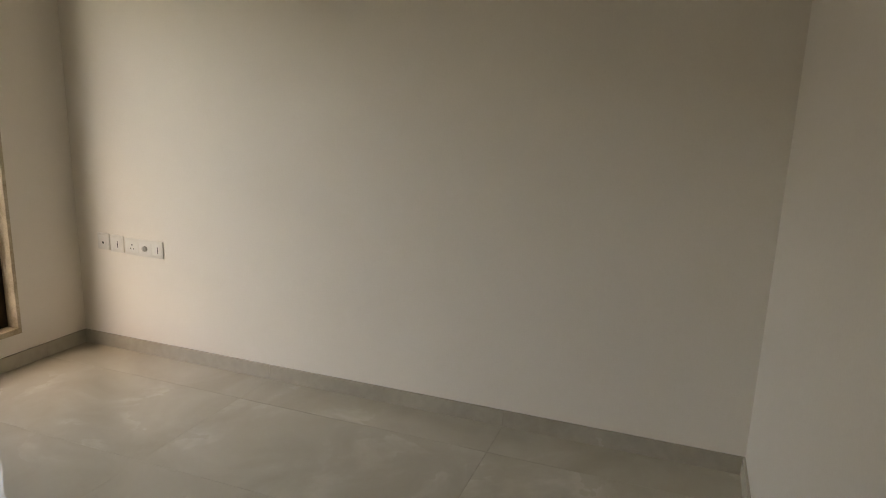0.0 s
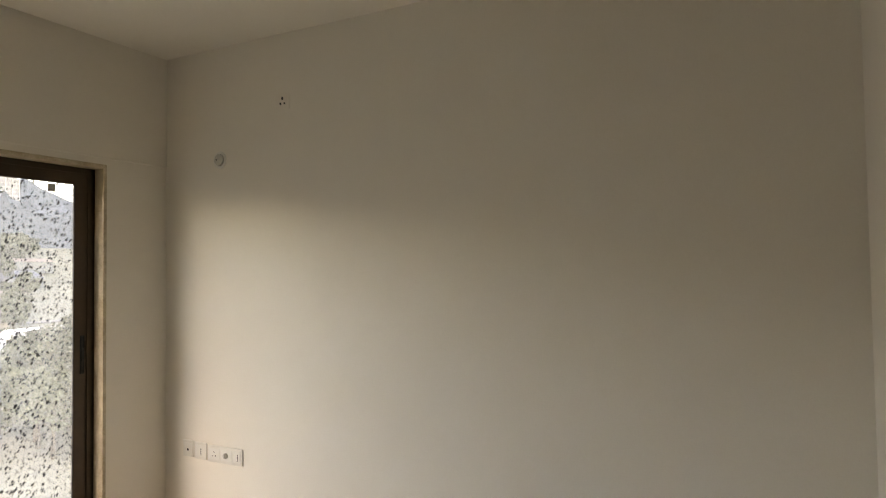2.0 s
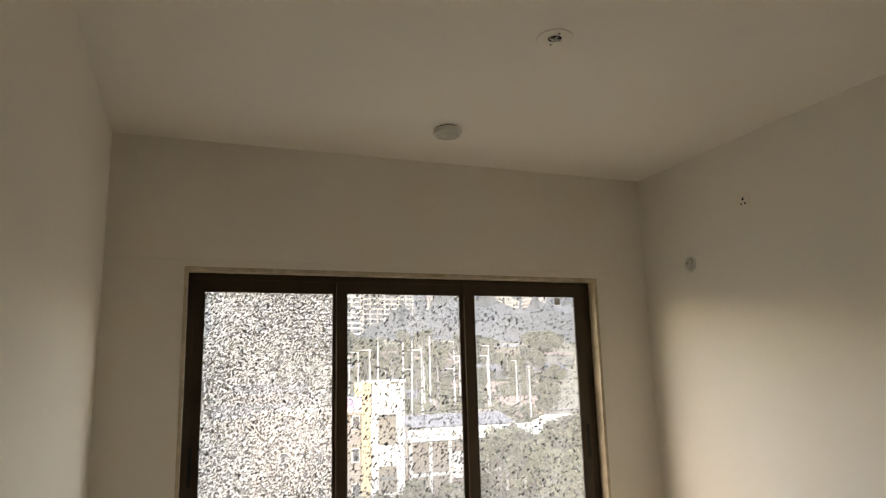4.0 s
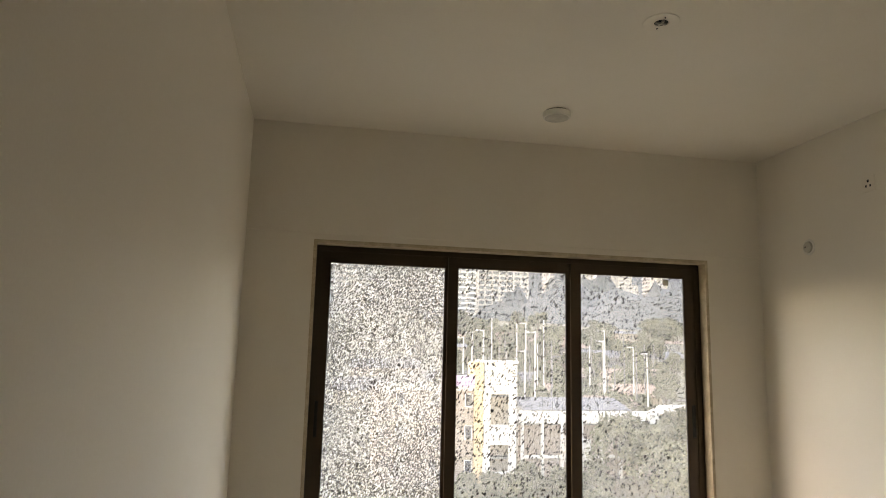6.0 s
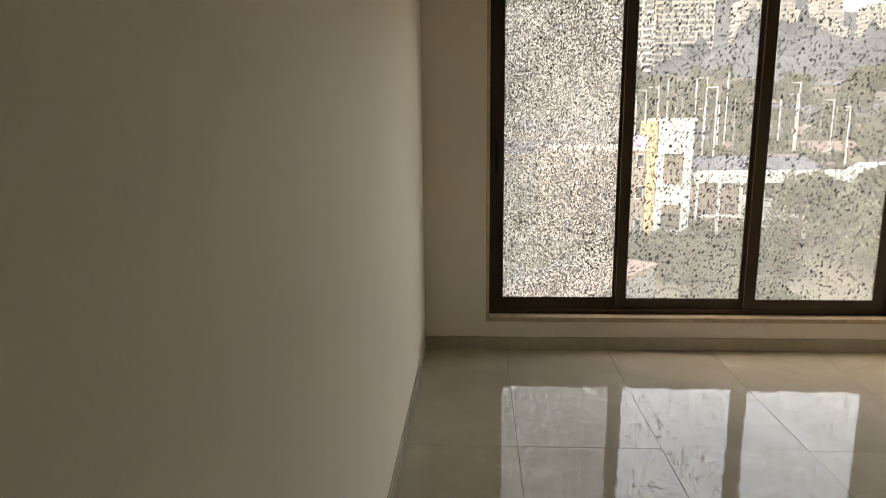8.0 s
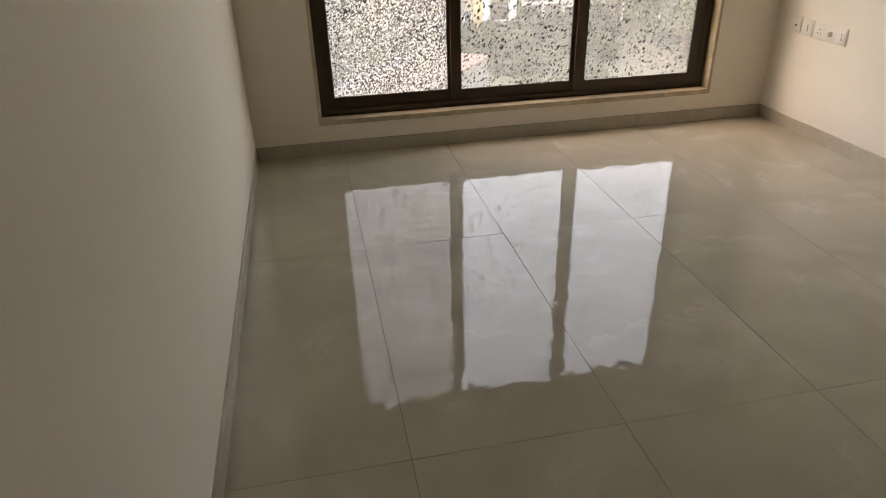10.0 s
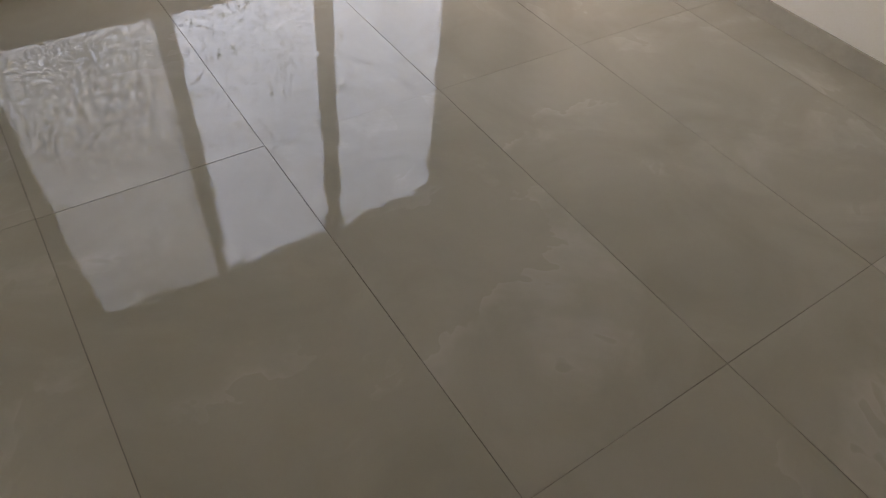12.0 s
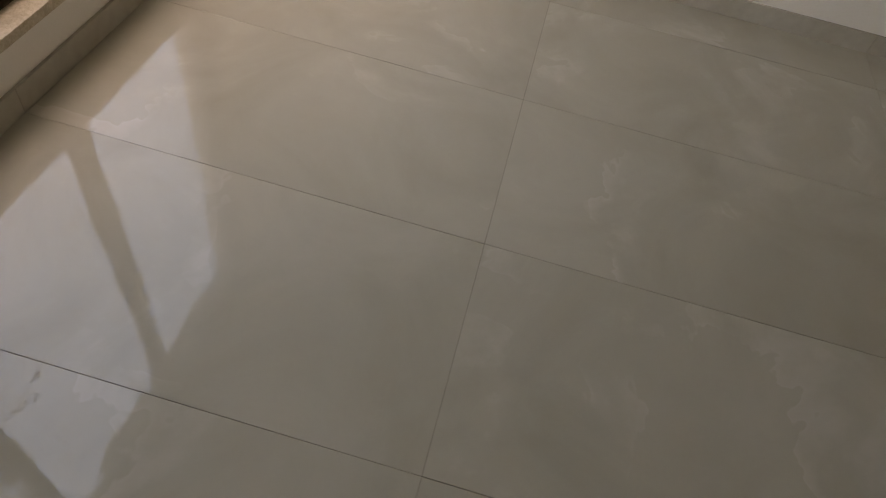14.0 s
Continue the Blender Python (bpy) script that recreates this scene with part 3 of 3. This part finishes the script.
# Added to cover bright sky behind the rain-covered panel.
highrise(58, 445, 38, 18, 25, 4, "pale cream apartment tower added to close a bright sky gap", recess=HAZE_PALE)
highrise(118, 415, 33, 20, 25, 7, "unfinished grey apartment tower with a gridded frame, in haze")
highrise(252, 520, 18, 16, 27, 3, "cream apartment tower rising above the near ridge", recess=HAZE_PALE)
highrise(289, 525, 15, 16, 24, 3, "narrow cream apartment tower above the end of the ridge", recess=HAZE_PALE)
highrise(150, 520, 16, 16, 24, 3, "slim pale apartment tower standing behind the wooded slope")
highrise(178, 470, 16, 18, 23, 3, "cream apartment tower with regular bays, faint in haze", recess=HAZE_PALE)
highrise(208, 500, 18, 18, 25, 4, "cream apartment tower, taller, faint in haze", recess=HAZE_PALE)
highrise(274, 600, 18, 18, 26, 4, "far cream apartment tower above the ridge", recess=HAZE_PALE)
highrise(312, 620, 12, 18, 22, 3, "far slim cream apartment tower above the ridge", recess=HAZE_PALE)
# Unseen through the wet panel; its height covers the bright sky.
highrise(24, 430, 24, 18, 23, 4, "pale apartment tower added behind the wet window panel")


def stair_tower():
    """The white stair tower, open at each landing, with an ochre strip down its flank."""
    top = tagged(empty("stair_tower", (16.78, 60.0, G - 0.45)), "bright white stair tower with open landings and ochre side", "building")

    def add(name, x0, x1, z0, z1, y0, y1, mat, label=""):
        return part(name, slab(x0 - 16.0, y0 - 60.0, z0 - G, x1 - 16.0, y1 - 60.0, z1 - G), mat, top, label)

    add("head_wall", 16.2, 19.4, -3.2, -0.2, 60, 63, WHITEWASH, "plain white top storey")
    for z1, z0 in ((-6.1, -8.0), (-10.5, G)):
        add("parapet_wall", 16.2, 19.4, z0, z1, 60, 60.25, WHITEWASH, "white landing parapet")
    for z0, z1 in ((-6.1, -3.2), (-10.5, -8.0)):
        add("pier", 16.1, 16.8, z0, z1, 60, 60.4, WHITEWASH, "white pier")
        add("pier", 18.7, 19.4, z0, z1, 60, 60.4, WHITEWASH, "white pier")
    add("inner_wall", 16.3, 19.3, G, -3.3, 61.6, 62.9, BEIGE, "beige inner wall of the landings")
    for z in (-3.35, -6.5, -9.2):
        add("landing", 16.3, 19.3, z - 0.15, z, 60.4, 61.6, CONCRETE)
    add("ochre_flank", 15.2, 16.08, G, -0.15, 60.02, 63, OCHRE, "ochre painted strip")
    add("roof_cap", 15.95, 19.6, -0.2, 0.05, 59.8, 63.2, WHITEWASH, "white roof slab")
    return top


stair_tower()


def side_block():
    """The brownish block that the stair tower serves."""
    top = tagged(empty("residential_block", (11.78, 60.0, G - 0.45)), "low beige residential block with small dark windows beside a stair tower", "building")

    def add(name, x0, x1, z0, z1, y0, y1, mat, label="", up=None):
        return part(name, slab(x0 - 11.0, y0 - 60.0, z0 - G, x1 - 11.0, y1 - 60.0, z1 - G), mat, up or top, label)

    add("wall", 6.0, 15.18, G, -2.9, 60.3, 68, PINKISH, "pinkish beige wall")
    add("parapet", 5.9, 15.19, -2.9, -2.3, 60.1, 60.5, WHITEWASH, "pale roof parapet")
    for z in (-6.0, -9.2):
        add("floor_band", 5.95, 15.17, z - 0.15, z + 0.1, 60.15, 60.3, BEIGE)
    for z in (-4.4, -7.4, -10.6):
        for x in (7.6, 11.0, 14.3):
            w = add("window", x, x + 0.75, z - 0.1, z + 1.2, 60.24, 60.29, WHITEWASH, "pale window frame")
            add("pane", x + 0.08, x + 0.67, z, z + 1.12, 60.21, 60.235, DARKWIN, "dark pane", w)
    return top


side_block()
tagged(part("signboard", slab(14.26, 59.7, -1.53, 16.18, 59.85, -0.48), PURPLE), "violet and white board on the roof edge of a low block", "signboard")


def long_block():
    """Long low building with a deep white roof band over open bays."""
    top = tagged(empty("long_low_building", (27.8, 62.0, G - 0.4)), "long low building with a white roof band above open columned bays", "building")

    def add(name, x0, x1, z0, z1, y0, y1, mat, label=""):
        return part(name, slab(x0 - 27.0, y0 - 62.0, z0 - G, x1 - 27.0, y1 - 62.0, z1 - G), mat, top, label)

    add("roof_band", 20.3, 35.4, -6.2, -5.0, 61.4, 61.9, WHITEWASH, "white roof parapet")
    add("roof_slab", 20.3, 35.4, -6.4, -6.1, 61.9, 72, CONCRETE, "grey flat roof")
    # Wall behind the columns is coloured darker, its shade included.
    add("rear_wall", 20.5, 35.2, G, -6.2, 62.6, 62.9, PINKISH, "beige rear wall with its shade in the colour")
    for i in range(8):
        x = 20.4 + i * 2.1
        add("column", x, x + 0.25, G, -6.2, 61.5, 61.8, WHITEWASH, "white column")
    add("balustrade", 20.5, 35.2, -9.6, -9.3, 61.55, 61.75, WHITEWASH, "white balustrade rail")
    add("balustrade_foot", 20.5, 35.2, -10.7, -10.45, 61.55, 61.8, BEIGE)
    for i in range(56):
        x = 20.8 + i * 0.26
        add("baluster", x, x + 0.09, -10.45, -9.6, 61.6, 61.7, PINKISH)
    add("white_bay", 24.9, 26.1, -9.9, -7.4, 61.1, 61.5, WHITEWASH, "plain white projecting bay")
    add("end_bay", 26.5, 27.5, -10.4, -7.7, 60.9, 61.4, WHITEWASH, "white end bay")
    return top


long_block()


def shed(x, y, w, d, h, roof, wall, lab, ridge=1.2, z0=G):
    top = tagged(empty("shed", (x, y, z0)), lab, "shed", "low sheds round the yards")
    part("wall", slab(-w / 2, -d / 2, 0, w / 2, d / 2, h), wall, top)
    bm = bmesh.new()
    o = 0.4
    a = [(-w / 2 - o, -d / 2 - o, h), (w / 2 + o, -d / 2 - o, h), (w / 2 + o, d / 2 + o, h), (-w / 2 - o, d / 2 + o, h), (-w / 2 - o, 0, h + ridge), (w / 2 + o, 0, h + ridge)]
    v = [bm.verts.new(p) for p in a]
    for f in ((0, 1, 5, 4), (2, 3, 4, 5), (0, 4, 3), (1, 2, 5), (3, 2, 1, 0)):
        bm.faces.new([v[i] for i in f])
    part("roof", bm, roof, top)
    return top


shed(32, 78, 13, 9, 5.4, SHEET, CONCRETE, "large shed with a blue-grey sheet roof behind the white band")
shed(43, 92, 9, 7, 4.5, RUST, PINKISH, "shed with a red-brown roof among trees")
shed(53, 84, 8, 6, 4.0, WHITEWASH, PINKISH, "pale low shed with a white roof")
shed(28, 118, 22, 10, 3.0, RUST, BEIGE, "long shed with a faded red-brown roof", ridge=2.4)
shed(58, 128, 26, 9, 2.8, RUST, BEIGE, "long shed with a dull reddish roof near the far road", ridge=2.4)
shed(12, 132, 14, 8, 3.0, SHEET, BEIGE, "grey-roofed shed far behind the stair tower", ridge=2.4)
shed(44, 158, 34, 10, 3.0, SHEET, PINKISH, "long grey-roofed shed with dull walls", ridge=2.4, z0=rise(158) - 0.5)
shed(80, 170, 30, 10, 3.0, RUST, BEIGE, "long brown-roofed shed near the foot of the hill", ridge=2.4, z0=rise(170) - 0.5)
shed(20, 178, 18, 9, 3.3, SHEET, PINKISH, "dull shed with a grey roof, far off", ridge=2.4, z0=rise(178) - 0.5)
shed(105, 205, 36, 12, 3.0, SHEET, CONCRETE, "far grey shed with a grey roof", ridge=2.4, z0=rise(205) - 0.5)
shed(70, 230, 40, 12, 3.6, RUST, PINKISH, "far dull shed with a reddish roof", ridge=2.4, z0=rise(230) - 0.5)

for i, (x, y, w) in enumerate(((60, 236, 14), (92, 216, 12), (118, 240, 16), (82, 200, 12), (134, 228, 14), (48, 206, 10))):
    wall, roof = ((PINKISH, SHEET), (CONCRETE, RUST), (BEIGE, SHEET))[i % 3]
    lab = ("far dull pink low building with a grey roof on the slope", "far grey low building with a brown roof on the slope", "far beige low building with a grey roof on the slope")[i % 3]
    shed(x, y, w, 10, 3.0 + (i % 3), roof, wall, lab, z0=rise(y) - 0.6)

# terrace roof in the near corner, with a grey flank
terrace = tagged(empty("terrace_building", (11.8, 39.0, G)), "near low building with a reddish paved terrace and grey flank", "building")
part("flank_wall", slab(-16, 0, 0, -0.1, 6, 2.75), CONCRETE, terrace, "grey weathered flank wall")
part("terrace_paving", slab(-16.1, -0.1, 2.75, 0, 3.2, 3.0), RUST, terrace, "reddish terrace paving")
part("parapet", slab(-16.1, 3.2, 2.75, 0, 3.4, 3.3), PINKISH, terrace, "low pinkish parapet")
terrace.rotation_euler = (0, 0, radians(54))

tagged(part("road", slab(-200, 139, G + CLIMB * 142 + 0.62, 300, 146, G + CLIMB * 142 + 0.75), ROADM), "pale worn road crossing behind the sheds", "road", kind="structure")
tagged(part("road", slab(36, 46, G + CLIMB * 49 + 0.05, 60, 52, G + CLIMB * 49 + 0.12), ROADM), "pale worn lane through the trees", "road", kind="structure")


def pole(x, y, h, lab, arm=True, mat=STEEL):
    top = tagged(empty("lamp_pole", (x, y, G)), lab, "pole", "pale poles and masts")
    bm = bmesh.new()
    turned(bm, [(0, 0), (0.16, 0), (0.09, h), (0, h)], 8)
    part("shaft", bm, mat, top)
    if arm:
        part("arm", slab(-1.4, -0.06, h - 0.2, 0.1, 0.06, h - 0.05), STEEL, top)
    return top


for i, (x, y, h) in enumerate(((34, 100, 12), (37.5, 104, 13), (41, 99, 12), (46.5, 110, 14), (49, 109, 13), (52.5, 111, 14), (58, 105, 12), (23, 108, 13), (26.5, 112, 14), (30, 120, 15), (20, 100, 11), (63, 120, 13), (24, 88, 15), (29.5, 90, 16), (33, 92, 15), (40, 118, 17), (45, 122, 18), (51, 124, 17), (56, 118, 16), (36, 128, 18))):
    pole(x, y, h, "tall pale steel lamp pole above the sheds" if i % 3 else "tall pale steel mast with a short arm", i % 3 != 1)


rp = random.Random(31)
for _ in range(26):
    y = rp.uniform(84, 150)
    pole(y * rp.uniform(0.24, 0.56), y, rp.uniform(8, 15), "slender weathered concrete mast among the trees", False, CONCRETE)


# trees: a few shapes, copied
def leaf_cloud(bm, centre, r, count, rr, leaf):
    for _ in range(count):
        d = Vector((rr.gauss(0, 1), rr.gauss(0, 1), rr.gauss(0, 0.8)))
        p = centre + d.normalized() * r * rr.uniform(0.55, 1.05)
        s = leaf * rr.uniform(0.6, 1.4)
        m = Matrix.Translation(p) @ Euler((rr.uniform(-1.2, 1.2), rr.uniform(-1.2, 1.2), rr.uniform(0, 6.3))).to_matrix().to_4x4()
        v = [bm.verts.new(m @ Vector(c)) for c in ((-s, 0, 0), (-0.2 * s, -0.5 * s, 0.1 * s), (s, 0, 0), (-0.2 * s, 0.5 * s, 0.1 * s))]
        bm.faces.new((v[0], v[1], v[2]))
        bm.faces.new((v[0], v[2], v[3]))


def tree(seed, h, spread, lab):
    rr = random.Random(seed)
    top = tagged(empty("tree", (0, 0, 0)), lab, "tree", "trees below the window")
    bm = bmesh.new()
    turned(bm, [(0, 0), (0.22, 0), (0.16, h * 0.3), (0.10, h * 0.6), (0.03, h * 0.85), (0, h * 0.86)], 8)
    tips = []
    for k in range(8):
        a, z = k * 2.4 + rr.random(), h * rr.uniform(0.3, 0.65)
        end = Vector((math.cos(a) * spread * 0.65, math.sin(a) * spread * 0.65, z + h * rr.uniform(0.12, 0.25)))
        start = Vector((0, 0, z))
        turn = (end - start).to_track_quat("Z", "Y").to_matrix().to_4x4()
        ln = (end - start).length
        turned(bm, [(0, 0), (0.08, 0), (0.025, ln), (0, ln)], 6, Matrix.Translation(start) @ turn)
        tips.append(end)
    part("trunk", bm, BARK, top, "brown trunk with limbs", True)
    bm = bmesh.new()
    for e in tips + [Vector((rr.uniform(-1, 1) * spread * 0.4, rr.uniform(-1, 1) * spread * 0.4, h * rr.uniform(0.7, 0.95))) for _ in range(5)]:
        leaf_cloud(bm, e, spread * rr.uniform(0.28, 0.45), 260, rr, 0.17)
    part("crown", bm, FOLIAGE, top, "dusty green leaves")
    return top


kinds = [tree(11, 6.2, 2.9, "broad dusty green tree in the yard below"), tree(23, 7.4, 2.6, "tall dusty green tree near the low buildings"), tree(37, 4.8, 2.4, "small bushy green tree beside the lane")]
rt = random.Random(5)
spots = [(35, 58), (38.5, 60), (41, 63), (33, 55), (36, 52), (39.5, 55), (30.5, 52), (28, 54.5), (43, 57), (31, 48), (34, 46.5), (38, 47), (42, 50), (29, 42.5), (33.5, 41), (37.5, 42), (46, 64), (49, 70), (45, 75), (52, 76), (40, 70), (30, 46), (35.5, 49.5), (44.5, 53.5), (41, 45.5), (32, 59)]
for i, (x, y) in enumerate(spots):
    src = kinds[i % 3]
    k = rt.uniform(0.8, 1.1)
    if i < 3:
        src.matrix_basis = pose(x, y, G, rz=rt.uniform(0, 360)) @ Matrix.Diagonal((k, k, k, 1))
    else:
        c = copy_thing(src, pose(x, y, G, rz=rt.uniform(0, 360)))
        c.scale = (k, k, k)
for i in range(230):
    y = rt.uniform(88, 262)
    x = y * rt.uniform(0.2, 0.6)
    src = kinds[i % 3]
    c = copy_thing(src, pose(x, y, rise(y) - 0.5, rz=rt.uniform(0, 360)))
    c["label"] = "far dusty green tree among the sheds"
    g = rt.uniform(0.7, 1.1) * (1 if y < 180 else 1.4)
    c.scale = (g, g, g)


for i in range(110):
    y = rt.uniform(36, 58)
    x = y * rt.uniform(0.22, 0.52)
    if x < 15 and y < 45:
        continue
    src = kinds[i % 3]
    c = copy_thing(src, pose(x, y, G - 0.3, rz=rt.uniform(0, 360)))
    c["label"] = "low dusty green shrub on open ground"
    k = rt.uniform(0.2, 0.42)
    c.scale = (k * 1.3, k * 1.3, k)

for ob in [o for o in scene.objects if o.parent is None and o.location.y > 20]:
    ob.location.x += DRIFT * ob.location.y
    ob.location.z += CLIMB * ob.location.y

# ---- floor tiles, each a piece of its own ----
XS = [0.0] + [0.486 + 0.602 * i for i in range(5)] + [W]
YS = [0.0, -1.219, -2.420, -3.621, -4.822, END]
JOINT = 0.0008
rng = random.Random(7)
for i in range(len(XS) - 1):
    for j in range(len(YS) - 1):
        x0, x1, y1, y0 = XS[i], XS[i + 1], YS[j], YS[j + 1]
        if y1 <= BACK and x0 >= PASS:
            continue
        if y0 < BACK and x1 > PASS and y1 <= BACK:
            x1 = PASS
        bm = bmesh.new()
        cx, cy = (x0 + x1) / 2, (y0 + y1) / 2
        hx, hy = (x1 - x0) / 2 - JOINT, (y1 - y0) / 2 - JOINT * 0.5
        top = [bm.verts.new((sx * (hx - 0.0003), sy * (hy - 0.0003), 0)) for sx, sy in ((-1, -1), (1, -1), (1, 1), (-1, 1))]
        mid = [bm.verts.new((sx * hx, sy * hy, -0.0004)) for sx, sy in ((-1, -1), (1, -1), (1, 1), (-1, 1))]
        low = [bm.verts.new((sx * hx, sy * hy, -0.004)) for sx, sy in ((-1, -1), (1, -1), (1, 1), (-1, 1))]
        bm.faces.new(top)
        for a, b in ((mid, top), (low, mid)):
            for k in range(4):
                bm.faces.new((a[k], a[(k + 1) % 4], b[(k + 1) % 4], b[k]))
        t = part("tile", bm, TILE, floor_bed)
        t.location = (cx, cy, 0)
        t.rotation_euler = (radians(rng.uniform(-0.06, 0.06)), radians(rng.uniform(-0.05, 0.05)), 0)
